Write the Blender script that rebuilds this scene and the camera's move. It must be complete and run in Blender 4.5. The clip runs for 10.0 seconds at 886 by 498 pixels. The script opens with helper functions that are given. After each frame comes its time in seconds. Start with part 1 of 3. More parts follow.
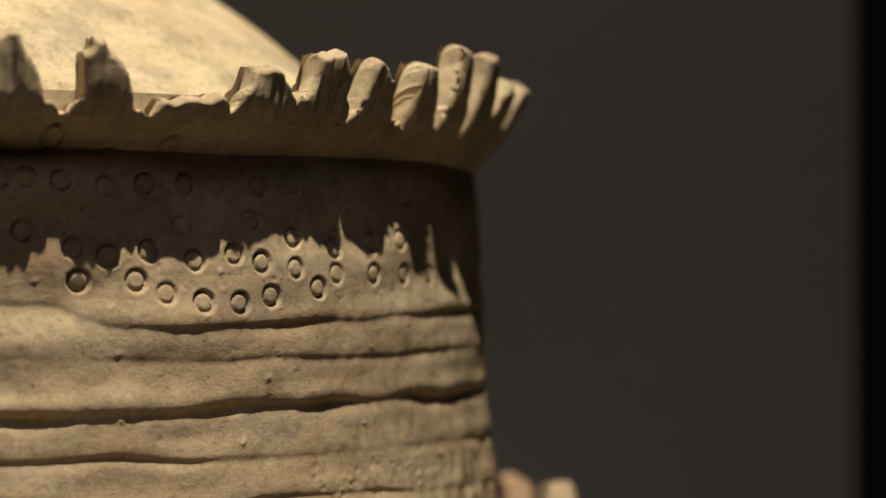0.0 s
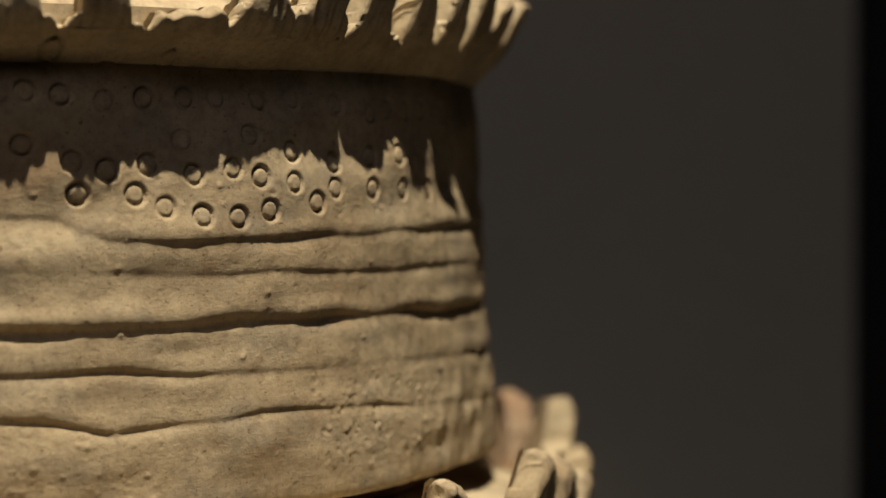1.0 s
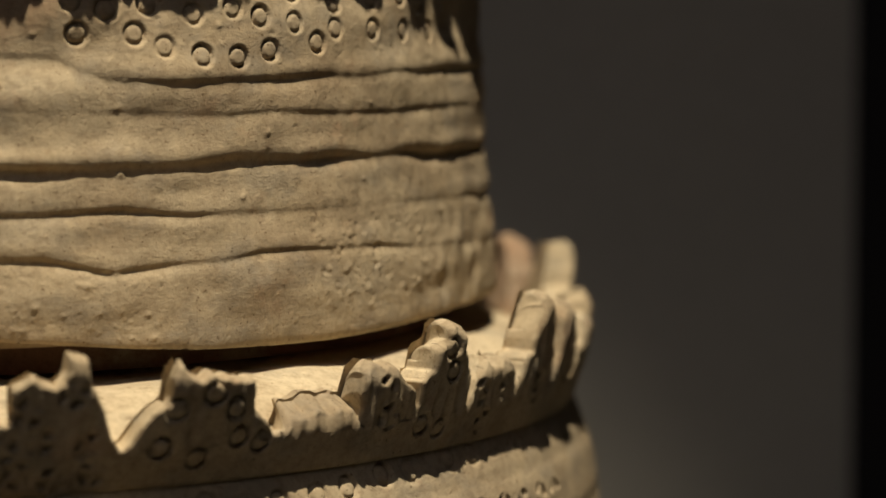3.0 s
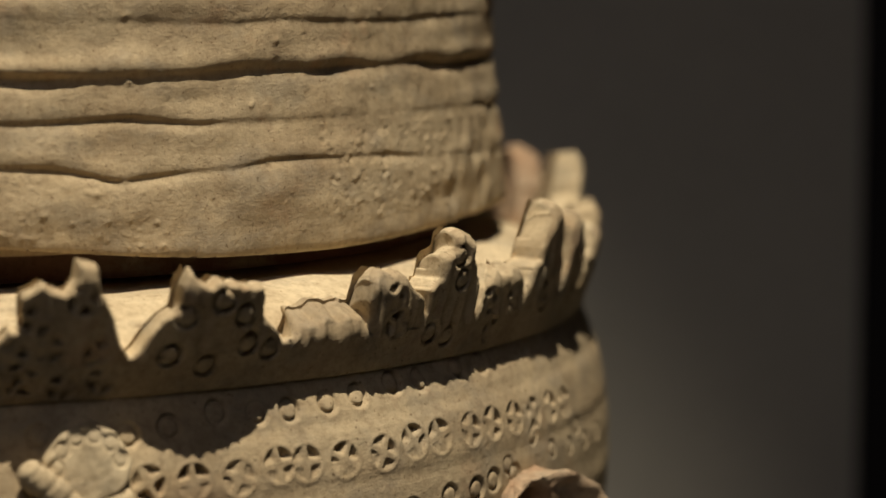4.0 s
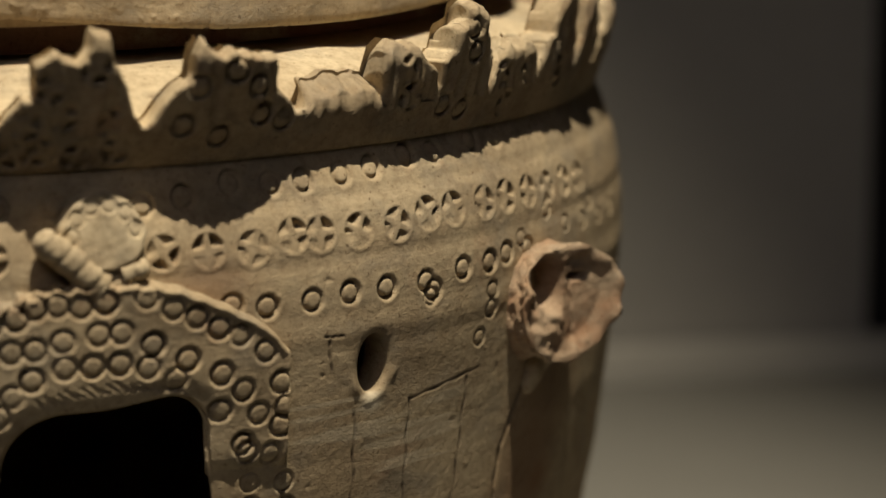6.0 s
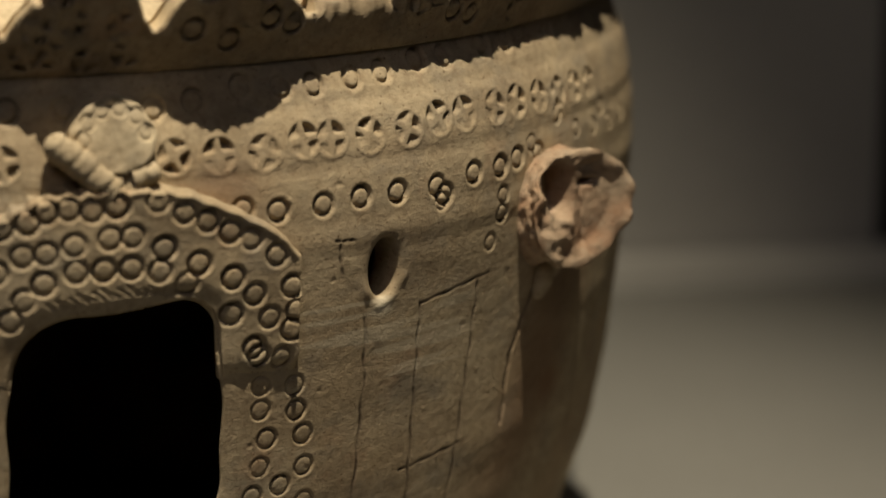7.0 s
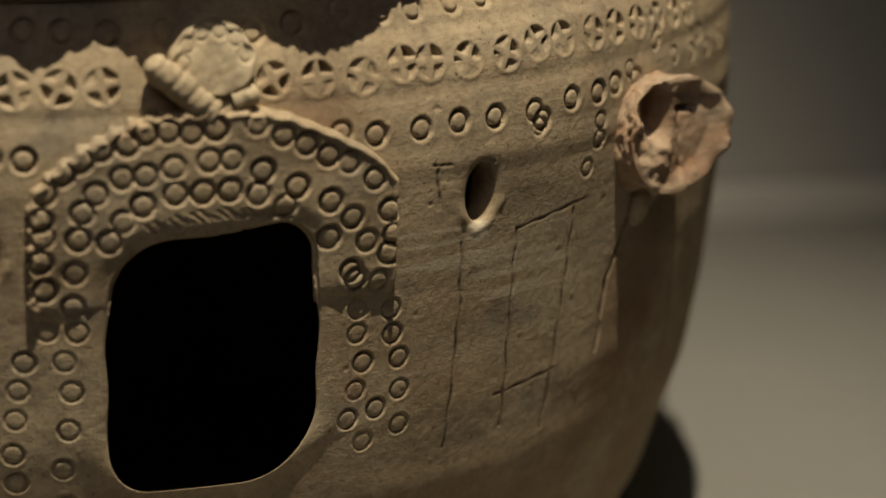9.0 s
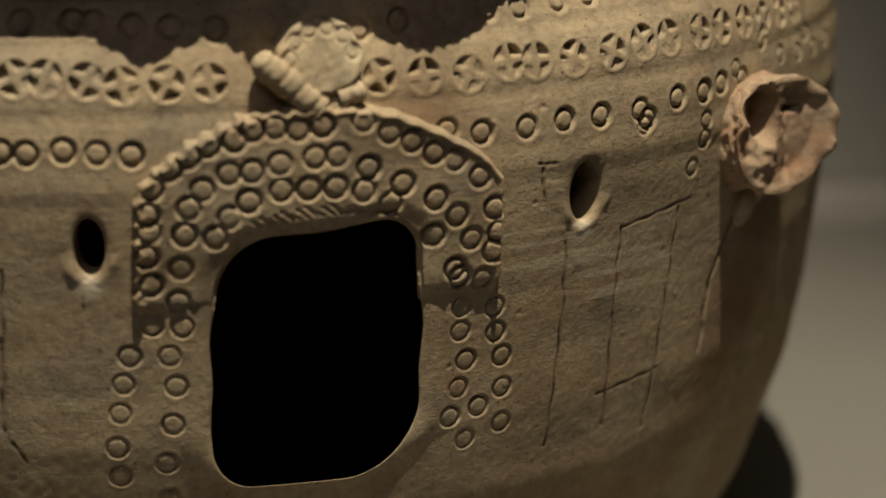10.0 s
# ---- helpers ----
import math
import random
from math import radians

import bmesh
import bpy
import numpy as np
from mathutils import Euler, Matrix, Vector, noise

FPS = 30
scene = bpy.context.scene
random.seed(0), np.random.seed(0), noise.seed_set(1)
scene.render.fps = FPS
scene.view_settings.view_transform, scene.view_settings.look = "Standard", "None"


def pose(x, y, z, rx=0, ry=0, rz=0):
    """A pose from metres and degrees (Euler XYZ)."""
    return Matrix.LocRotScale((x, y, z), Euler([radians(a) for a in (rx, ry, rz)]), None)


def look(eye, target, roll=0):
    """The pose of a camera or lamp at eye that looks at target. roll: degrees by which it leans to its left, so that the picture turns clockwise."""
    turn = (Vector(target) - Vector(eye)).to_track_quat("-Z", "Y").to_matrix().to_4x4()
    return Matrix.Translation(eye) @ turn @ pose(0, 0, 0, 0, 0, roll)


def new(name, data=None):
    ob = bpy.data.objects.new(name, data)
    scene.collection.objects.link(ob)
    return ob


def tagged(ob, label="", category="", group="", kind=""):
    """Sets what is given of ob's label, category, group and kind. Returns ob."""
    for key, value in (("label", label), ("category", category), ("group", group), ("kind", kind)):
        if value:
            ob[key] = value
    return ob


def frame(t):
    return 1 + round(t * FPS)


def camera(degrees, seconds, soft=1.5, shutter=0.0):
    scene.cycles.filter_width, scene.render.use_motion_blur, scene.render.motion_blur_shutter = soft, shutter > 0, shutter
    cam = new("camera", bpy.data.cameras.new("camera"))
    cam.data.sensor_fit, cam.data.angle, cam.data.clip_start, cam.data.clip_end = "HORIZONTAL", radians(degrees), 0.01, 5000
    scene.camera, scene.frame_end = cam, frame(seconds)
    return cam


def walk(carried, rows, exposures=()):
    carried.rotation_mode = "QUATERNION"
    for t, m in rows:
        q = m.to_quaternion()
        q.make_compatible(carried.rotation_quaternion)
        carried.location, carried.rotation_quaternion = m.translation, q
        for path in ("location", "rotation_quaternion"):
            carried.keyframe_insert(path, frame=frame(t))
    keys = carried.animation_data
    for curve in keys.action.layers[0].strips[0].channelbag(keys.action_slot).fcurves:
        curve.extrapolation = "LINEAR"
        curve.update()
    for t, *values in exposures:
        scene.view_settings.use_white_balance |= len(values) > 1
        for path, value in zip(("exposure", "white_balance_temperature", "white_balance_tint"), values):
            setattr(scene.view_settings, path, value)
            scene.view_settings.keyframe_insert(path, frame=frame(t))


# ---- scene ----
# camera on a tripod: it tilts and pans, the lens 0.1 m ahead of the head
cam = camera(20.0, 10.0, soft=1.6)
AXIS_GAP, EYE, ARM = 1.05, 1.32, 0.10
TILT, TURN = 0.5, -11.7
PATH = [
    (0, -0.000, -0.000),
    (0.5, -0.008, -0.808),
    (1, -0.015, -1.751),
    (1.5, -0.019, -2.661),
    (2, -0.028, -3.562),
    (2.5, -0.021, -4.248),
    (2.7, -0.030, -4.534),
    (3.8, 0.109, -6.492),
    (4, 0.158, -6.883),
    (4.5, 0.298, -7.804),
    (5, 0.364, -9.022),
    (5.5, 0.399, -10.315),
    (5.7, 0.402, -10.825),
    (7, 0.658, -13.479),
    (7.5, 1.004, -14.277),
    (8, 1.513, -14.820),
    (8.5, 1.996, -14.971),
    (9, 2.694, -15.012),
    (9.5, 3.603, -15.032),
    (10, 4.887, -15.054),
]
def aim(pitch, yaw):
    p, y = radians(pitch + TILT), radians(yaw + TURN)
    return Vector((-math.sin(y) * math.cos(p), math.cos(y) * math.cos(p), math.sin(p)))
ROWS = []
for t, yaw, pitch in PATH:
    way = aim(pitch, yaw)
    eye = Vector((0, -AXIS_GAP, EYE)) + ARM * (way - aim(0, 0))
    ROWS.append((t, look(eye, eye + way)))
walk(cam, ROWS)
cam.data.dof.use_dof = True
cam.data.dof.focus_distance = 0.85
cam.data.dof.aperture_fstop = 5.4

# ---------------------------------------------------------------- light
world = bpy.data.worlds.new("room_dark")
world.use_nodes = True
world.node_tree.nodes["Background"].inputs[0].default_value = (0.9, 0.85, 0.8, 1)
world.node_tree.nodes["Background"].inputs[1].default_value = 0.03
scene.world = world

def lamp(name, kind, place, target, watts, colour, size, spread=None):
    data = bpy.data.lights.new(name, kind)
    data.energy, data.color = watts, colour
    if kind == "SPOT":
        data.shadow_soft_size, data.spot_size, data.spot_blend = size, radians(spread), 0.9
    else:
        data.size = size
    ob = new(name, data)
    ob.matrix_world = look(place, target)
    return ob

lamp("spotlight", "SPOT", (0.15, -0.77, 2.90), (0.06, -0.05, 1.12), 190, (1.0, 0.87, 0.66), 0.011, 36)
# unseen fill lamp, added to brighten the panel and the shaded faces
lamp("fill_light", "AREA", (-0.6, -2.4, 3.3), (0.0, 0.0, 1.0), 7.4, (1.0, 0.91, 0.90), 1.2)

# ---------------------------------------------------------------- materials
def material(name, build):
    m = bpy.data.materials.new(name)
    m.use_nodes = True
    nt = m.node_tree
    build(nt, nt.nodes["Principled BSDF"])
    return m

def node(nt, kind, **settings):
    n = nt.nodes.new(kind)
    for key, value in settings.items():
        n.inputs[key.replace("_", " ")].default_value = value
    return n

def noise_tex(nt, scale, detail=4.0, rough=0.55, stretch=(1, 1, 1)):
    co = nt.nodes.new("ShaderNodeTexCoord")
    mp = nt.nodes.new("ShaderNodeMapping")
    mp.inputs["Scale"].default_value = stretch
    nt.links.new(co.outputs["Object"], mp.inputs["Vector"])
    n = node(nt, "ShaderNodeTexNoise", Scale=scale, Detail=detail, Roughness=rough)
    nt.links.new(mp.outputs[0], n.inputs["Vector"])
    return n.outputs["Fac"]

def ramp(nt, fac, stops):
    r = nt.nodes.new("ShaderNodeValToRGB")
    while len(r.color_ramp.elements) < len(stops):
        r.color_ramp.elements.new(0.5)
    for e, (p, c) in zip(r.color_ramp.elements, stops):
        e.position, e.color = p, (*c, 1)
    nt.links.new(fac, r.inputs[0])
    return r.outputs[0]

def mix(nt, kind, fac, a, b):
    m = nt.nodes.new("ShaderNodeMix")
    m.data_type, m.blend_type = "RGBA", kind
    for sock, v in ((m.inputs[0], fac), (m.inputs[6], a), (m.inputs[7], b)):
        if hasattr(v, "links"):
            nt.links.new(v, sock)
        else:
            sock.default_value = v if isinstance(v, float) else (*v, 1)
    return m.outputs[2]

def bump(nt, bsdf, heights):
    last = None
    for fac, strength, distance in heights:
        b = node(nt, "ShaderNodeBump", Strength=strength, Distance=distance)
        nt.links.new(fac, b.inputs["Height"])
        if last:
            nt.links.new(last, b.inputs["Normal"])
        last = b.outputs[0]
    nt.links.new(last, bsdf.inputs["Normal"])

def clay(base, pale, rust_brown, rust_from, grain=1.0, stained=False):
    def build(nt, bsdf):
        big = noise_tex(nt, 14, 6, 0.65, (1, 1, 1.8))
        patch = noise_tex(nt, 55, 6, 0.7)
        streak = noise_tex(nt, 60, 5, 0.6, (0.25, 0.25, 2.5))
        fine = noise_tex(nt, 330, 5, 0.7)
        pit = noise_tex(nt, 1300, 3, 0.6)
        specks = noise_tex(nt, 700, 2, 0.5)
        col = ramp(nt, big, [(0.34, base), (0.64, pale)])
        grey = noise_tex(nt, 31, 6, 0.65, (1, 1, 1.6))
        col = mix(nt, "MIX", ramp(nt, grey, [(0.50, (0, 0, 0)), (0.66, (0.6, 0.6, 0.6))]), col, (0.29, 0.255, 0.20))
        col = mix(nt, "MIX", ramp(nt, noise_tex(nt, 22, 7, 0.7), [(rust_from, (0, 0, 0)), (rust_from + 0.14, (0.75, 0.75, 0.75))]), col, rust_brown)
        col = mix(nt, "MULTIPLY", 0.8, col, ramp(nt, patch, [(0.30, (0.70, 0.67, 0.64)), (0.50, (1, 1, 1)), (0.72, (1.12, 1.10, 1.05))]))
        col = mix(nt, "MULTIPLY", 0.25, col, ramp(nt, streak, [(0.3, (0.74, 0.72, 0.70)), (0.65, (1, 1, 1))]))
        col = mix(nt, "MULTIPLY", 0.7, col, ramp(nt, fine, [(0.30, (0.66, 0.62, 0.58)), (0.52, (1, 1, 1)), (0.75, (1.1, 1.1, 1.08))]))
        col = mix(nt, "MULTIPLY", 0.8, col, ramp(nt, specks, [(0.28, (0.45, 0.38, 0.32)), (0.34, (1, 1, 1))]))
        if stained:
            for name, tint in (("rust_brown", (0.27, 0.155, 0.085)), ("dirt", (0.05, 0.032, 0.022)), ("chalk", (0.74, 0.66, 0.50))):
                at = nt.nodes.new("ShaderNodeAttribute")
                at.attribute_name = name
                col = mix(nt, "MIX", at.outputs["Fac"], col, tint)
        nt.links.new(col, bsdf.inputs["Base Color"])
        bsdf.inputs["Roughness"].default_value = 0.9
        bsdf.inputs["Specular IOR Level"].default_value = 0.2
        bump(nt, bsdf, [(patch, 0.25, 0.0012), (streak, 0.08, 0.0005), (noise_tex(nt, 260, 4, 0.65, (0.30, 0.30, 2.4)), 0.22 * grain, 0.0005), (fine, 0.55 * grain, 0.0007), (pit, 0.5 * grain, 0.00035)])
    return build

BUFF = material("buff_clay", clay((0.38, 0.295, 0.190), (0.53, 0.435, 0.295), (0.44, 0.29, 0.18), 0.57, 1.0, True))
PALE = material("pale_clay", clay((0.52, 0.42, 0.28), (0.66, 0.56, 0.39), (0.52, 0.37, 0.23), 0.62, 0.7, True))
BROKEN = material("broken_clay", clay((0.34, 0.205, 0.125), (0.58, 0.46, 0.33), (0.42, 0.22, 0.12), 0.50, 1.6))
# clay with the shade of the gap under the lid put into its colour
GAP_SHADE = material("gap_shade_clay", clay((0.12, 0.066, 0.044), (0.16, 0.09, 0.06), (0.13, 0.06, 0.035), 0.5))

def painted(base, vary, scale):
    def build(nt, bsdf):
        a = noise_tex(nt, scale, 5, 0.6)
        b = noise_tex(nt, scale * 40, 3, 0.5)
        col = ramp(nt, a, [(0.3, base), (0.7, vary)])
        col = mix(nt, "MULTIPLY", 0.25, col, ramp(nt, b, [(0.35, (0.8, 0.8, 0.8)), (0.6, (1, 1, 1))]))
        nt.links.new(col, bsdf.inputs["Base Color"])
        bsdf.inputs["Roughness"].default_value = 0.75
        bump(nt, bsdf, [(b, 0.12, 0.0006)])
    return build

WALL = material("grey_panel_paint", painted((0.40, 0.385, 0.36), (0.44, 0.425, 0.40), 2.0))
PLINTH = material("plinth_paint", painted((0.215, 0.21, 0.19), (0.245, 0.24, 0.217), 3.0))
LEDGE = material("ledge_paint", painted((0.50, 0.485, 0.45), (0.54, 0.525, 0.49), 3.0))
BLACK = material("black_lining", painted((0.012, 0.010, 0.012), (0.016, 0.013, 0.015), 3.0))
ROOM = material("room_paint", painted((0.10, 0.095, 0.09), (0.13, 0.12, 0.115), 1.0))

# ---------------------------------------------------------------- mesh helpers
def mesh_object(name, verts, faces, mat, smooth=True):
    me = bpy.data.meshes.new(name)
    me.from_pydata(verts, [], faces)
    me.materials.append(mat)
    if smooth:
        me.polygons.foreach_set("use_smooth", [True] * len(me.polygons))
    me.update()
    return new(name, me)

def box(name, lo, hi, mat, bevel=0.0):
    bm = bmesh.new()
    bmesh.ops.create_cube(bm, size=1)
    for v in bm.verts:
        v.co = Vector([(a + b) / 2 + (b - a) * c for a, b, c in zip(lo, hi, v.co)])
    if bevel:
        bmesh.ops.bevel(bm, geom=bm.edges[:], offset=bevel, segments=2, affect="EDGES")
    me = bpy.data.meshes.new(name)
    bm.to_mesh(me)
    bm.free()
    me.materials.append(mat)
    return new(name, me)

def thing(name, place, label, category):
    ob = tagged(new(name), label, category)
    ob.location = place
    return ob

def child(ob, parent, label=""):
    """Hangs a mesh that was built in the world's axes with the plinth's top as origin under its thing."""
    ob.parent = parent
    base = parent
    off = Vector(parent.location)
    while base.parent:
        base = base.parent
        off += base.location
    ob.location = Vector((0, 0, TOP)) - off
    return tagged(ob, label) if label else ob

TOP = 0.90  # height of the plinth's top

def interp(points):
    zs, rs = zip(*points)
    return lambda z: np.interp(z, zs, rs)

def smooth(points, width=0.006):
    """A profile with its corners rounded off."""
    line = interp(points)
    return lambda z: sum(line(z + width * k) * w for k, w in ((-1, .15), (-.5, .2), (0, .3), (.5, .2), (1, .15)))

def ease(x, a, b):
    t = np.clip((x - a) / (b - a), 0, 1)
    return t * t * (3 - 2 * t)

class Waves:
    """Smooth seeded noise over two coordinates, from a sum of plane waves."""
    def __init__(self, seed, count=24, lo=0.5, hi=2.0):
        g = np.random.RandomState(seed)
        k = np.exp(g.uniform(np.log(lo), np.log(hi), count))
        a = g.uniform(0, 2 * np.pi, count)
        self.kx, self.ky, self.p = k * np.cos(a), k * np.sin(a), g.uniform(0, 6.3, count)
        self.n = np.sqrt(count / 2)

    def __call__(self, u, v):
        out = np.zeros(np.broadcast(u, v).shape)
        for kx, ky, p in zip(self.kx, self.ky, self.p):
            out = out + np.sin(kx * u + ky * v + p)
        return out / self.n

def skin(name, turn, height, radius, mat, hole=None, depth=0.0, attributes=None, edge_mat=None, spread=None, plain=None):
    """A sheet over turn (degrees) and height (m) at radius(turn, height). hole(arc m, height): signed distance, below
    zero is cut out, its edge drawn back by depth as a jamb."""
    T, Z = np.meshgrid(turn, height)
    mean = float(np.mean(radius(T[::40, ::40], Z[::40, ::40])))
    cell = float(np.min(np.abs(np.diff(height))))
    if hole:
        e = 1e-4
        for _ in range(3):
            d = hole(T, Z)
            gx = (hole(T + np.degrees(e / mean), Z) - d) / e
            gz = (hole(T, Z + e) - d) / e
            n = np.maximum(np.hypot(gx, gz), 0.3)
            near = np.abs(d) < cell * 0.75
            T = T - np.where(near, np.degrees(d * gx / n ** 2 / mean), 0)
            Z = Z - np.where(near, d * gz / n ** 2, 0)
    R = radius(T, Z)
    a = np.radians(T)
    V = np.stack([R * np.sin(a), -R * np.cos(a), Z], -1).reshape(-1, 3)
    rows, cols = T.shape
    i = np.arange(rows * cols).reshape(rows, cols)
    F = np.stack([i[:-1, :-1], i[:-1, 1:], i[1:, 1:], i[1:, :-1]], -1).reshape(-1, 4)
    flat_t, flat_z = T.reshape(-1), Z.reshape(-1)
    jamb = 0
    if hole:
        d = hole(flat_t[F].mean(1), flat_z[F].mean(1))
        gone, F = F[d < 0], F[d >= 0]
        if depth:
            edge = {}
            for f in F[(hole(flat_t[F].mean(1), flat_z[F].mean(1)) < cell * 3)]:
                for p, q in zip(f, np.roll(f, -1)):
                    edge[(p, q)] = 1
            lost = set()
            for f in gone:
                for p, q in zip(f, np.roll(f, -1)):
                    lost.add((q, p))
            rim = [k for k in edge if k in lost]
            extra, idx, steps = [], {}, 5
            def inner(p, s):
                if (p, s) not in idx:
                    x, y, z = V[p]
                    r = math.hypot(x, y)
                    end = r - depth if plain is None else min(float(plain(flat_t[p], flat_z[p])) - depth, r - .002)
                    k = (r + (end - r) * s / steps) / r
                    if spread:
                        du, dz = spread(flat_t[p], flat_z[p], depth * s / steps)
                        z += dz
                        x, y = x + du * -y / r, y + du * x / r
                    idx[(p, s)] = len(V) + len(extra)
                    extra.append((x * k, y * k, z))
                return idx[(p, s)]
            quads = []
            for p, q in rim:
                for s in range(steps):
                    a0, b0 = (p, q) if s == 0 else (inner(p, s), inner(q, s))
                    quads.append((b0, a0, inner(p, s + 1), inner(q, s + 1)))
            if quads:
                V = np.concatenate([V, np.array(extra)])
                F = np.concatenate([F, np.array(quads)])
            jamb = len(quads)
    me = bpy.data.meshes.new(name)
    me.vertices.add(len(V))
    me.vertices.foreach_set("co", V.astype(np.float32).reshape(-1))
    me.loops.add(len(F) * 4)
    me.loops.foreach_set("vertex_index", F.astype(np.int32).reshape(-1))
    me.polygons.add(len(F))
    me.polygons.foreach_set("loop_start", np.arange(0, len(F) * 4, 4, dtype=np.int32))
    me.polygons.foreach_set("use_smooth", np.ones(len(F), dtype=bool))
    if edge_mat and jamb:
        index = np.zeros(len(F), dtype=np.int32)
        index[-jamb:] = 1
        me.polygons.foreach_set("material_index", index)
    me.update(calc_edges=True)
    for key, fn in (attributes or {}).items():
        at = me.attributes.new(key, "FLOAT", "POINT")
        full = np.zeros(len(V), dtype=np.float32)
        full[:len(flat_t)] = np.clip(fn(T, Z), 0, 1).reshape(-1)
        at.data.foreach_set("value", full)
    me.materials.append(mat)
    if edge_mat:
        me.materials.append(edge_mat)
    return new(name, me)

# ---------------------------------------------------------------- impressions in the clay
def stamp_field(T, Z, marks, radius, reach, shape):
    """Sums shape(distance, angle-wise dx, dz) of every mark into a height field; marks are (degrees, height, ...)."""
    out = np.zeros_like(T)
    flat = T.reshape(-1), Z.reshape(-1)
    regular = T.ndim == 2 and T.shape[0] > 2
    for m in marks:
        if regular:
            cols = np.where(np.abs(T[0] - m[0]) < np.degrees(reach / radius) + 0.3)[0]
            rws = np.where(np.abs(Z[:, 0] - m[1]) < reach + 0.001)[0]
            if not len(cols) or not len(rws):
                continue
            s = np.s_[rws[0]:rws[-1] + 1, cols[0]:cols[-1] + 1]
        else:
            s = np.s_[...]
        dx, dz = np.radians(T[s] - m[0]) * radius, Z[s] - m[1]
        out[s] += shape(dx, dz, m)
    return out

def ring_shape(size, deep, groove=0.00055):
    def f(dx, dz, m):
        k = 1 + 0.32 * math.sin(m[0] * 12.7 + m[1] * 900)
        lean = 0.5 + 0.5 * np.cos(np.arctan2(dz, dx) - (m[0] * 3.1 + m[1] * 517))
        d = np.hypot(dx, dz)
        g = np.exp(-((d - size * (0.96 + 0.08 * k - 0.08)) / groove) ** 2)
        lip = np.exp(-((d - size - 2.2 * groove) / (1.3 * groove)) ** 2)
        button = np.where(d < size, (d / size) ** 3, 0)
        return -deep * k * ((0.40 + 0.50 * lean) * g + 0.30 * button) + 0.05 * deep * lip
    return f

def cross_shape(size, deep):
    def f(dx, dz, m):
        a = math.sin(m[0] * 7.3) * 0.5
        x, z = dx * math.cos(a) - dz * math.sin(a), dx * math.sin(a) + dz * math.cos(a)
        d = np.hypot(x, z)
        inside = 1 - ease(d, size * 0.86, size * 1.02)
        arm = ease(np.minimum(np.abs(x), np.abs(z)), size * 0.14, size * 0.36) * ease(d, size * .25, size * .60)
        weight = 0.65 + 0.35 * np.sign(dz)
        if m[0] < 14:
            weight = 0.85
        press = .55 + .45 * abs(math.sin(m[0] * 5.1 + m[1] * 300))
        weight = weight * press * (.62 + .38 * np.cos(np.arctan2(dz, dx) - m[0] * 2.7))
        return -deep * inside * arm * weight + 0.05 * deep * np.exp(-((d - size * 1.15) / (size * 0.12)) ** 2)
    return f

def grit(seed, count, t0, t1, z0, z1, small, large, sign):
    """Random crumbs (sign 1) or pits (-1): marks of (degrees, height, size, amount)."""
    g = np.random.RandomState(seed)
    size = small + (large - small) * g.uniform(0, 1, count) ** 3
    return list(zip(g.uniform(t0, t1, count), g.uniform(z0, z1, count), size, sign * size * g.uniform(.15, .5, count)))

def speck(dx, dz, m):
    return m[3] * np.exp(-(dx / m[2]) ** 2 - (dz / (m[2] * .8)) ** 2)

def cut(T, Z, lines, radius, width):
    """Distance-based groove, 0 to 1, along straight scratches (t0, z0, t1, z1)."""
    out = np.zeros_like(T)
    for t0, z0, t1, z1 in lines:
        ax, az, bx, bz = np.radians(t0) * radius, z0, np.radians(t1) * radius, z1
        px, pz = np.radians(T) * radius + 0.0004 * np.sin(Z * 400 + t0), Z + 0.0002 * np.sin(T * 3)
        k = np.clip(((px - ax) * (bx - ax) + (pz - az) * (bz - az)) / ((bx - ax) ** 2 + (bz - az) ** 2), 0, 1)
        d = np.hypot(px - ax - k * (bx - ax), pz - az - k * (bz - az))
        out = np.maximum(out, np.exp(-(d / width) ** 2) * (0.7 + 0.3 * np.sin(k * 17 + t0)))
    return out

# ---------------------------------------------------------------- the room and the showcase
def structure(ob, label, category):
    return tagged(ob, label, category, kind="structure")

structure(box("floor", (-4, -4.5, -0.1), (4, 2.6, 0.0), ROOM), "dark grey gallery floor", "floor")
structure(box("ceiling", (-4, -4.5, 3.6), (4, 2.6, 3.7), ROOM), "dark gallery ceiling", "ceiling")
structure(box("wall_north", (-4, 2.6, 0), (4, 2.7, 3.6), ROOM), "dark grey gallery wall", "wall")
structure(box("wall_south", (-4, -4.6, 0), (4, -4.5, 3.6), ROOM), "dark grey gallery wall", "wall")
structure(box("wall_east", (4, -4.5, 0), (4.1, 2.6, 3.6), ROOM), "dark grey gallery wall", "wall")
structure(box("wall_west", (-4.1, -4.5, 0), (-4, 2.6, 3.6), ROOM), "dark grey gallery wall", "wall")
structure(box("plinth", (-1.0, -0.42, 0.002), (1.3, 0.49, TOP), PLINTH, 0.003), "matt off-white display plinth under the clay vessel", "plinth")
structure(box("ledge", (-1.0, 0.492, 0.002), (1.3, 0.52, 0.920), LEDGE, 0.004), "pale painted ledge behind the plinth", "ledge")
structure(box("back_panel", (-1.0, 0.522, 0.002), (0.605, 0.56, 2.4), WALL, 0.002), "olive-grey painted panel behind the vessel", "panel")
structure(box("panel_gap", (0.607, 0.545, 0.002), (1.3, 0.56, 2.4), BLACK), "black lining of the gap beside the panel", "panel")

# ---------------------------------------------------------------- the vessel
vessel = thing("ossuary", (0, 0, TOP), "buff clay round ossuary with stamped circles, arched opening and battlements", "ossuary")

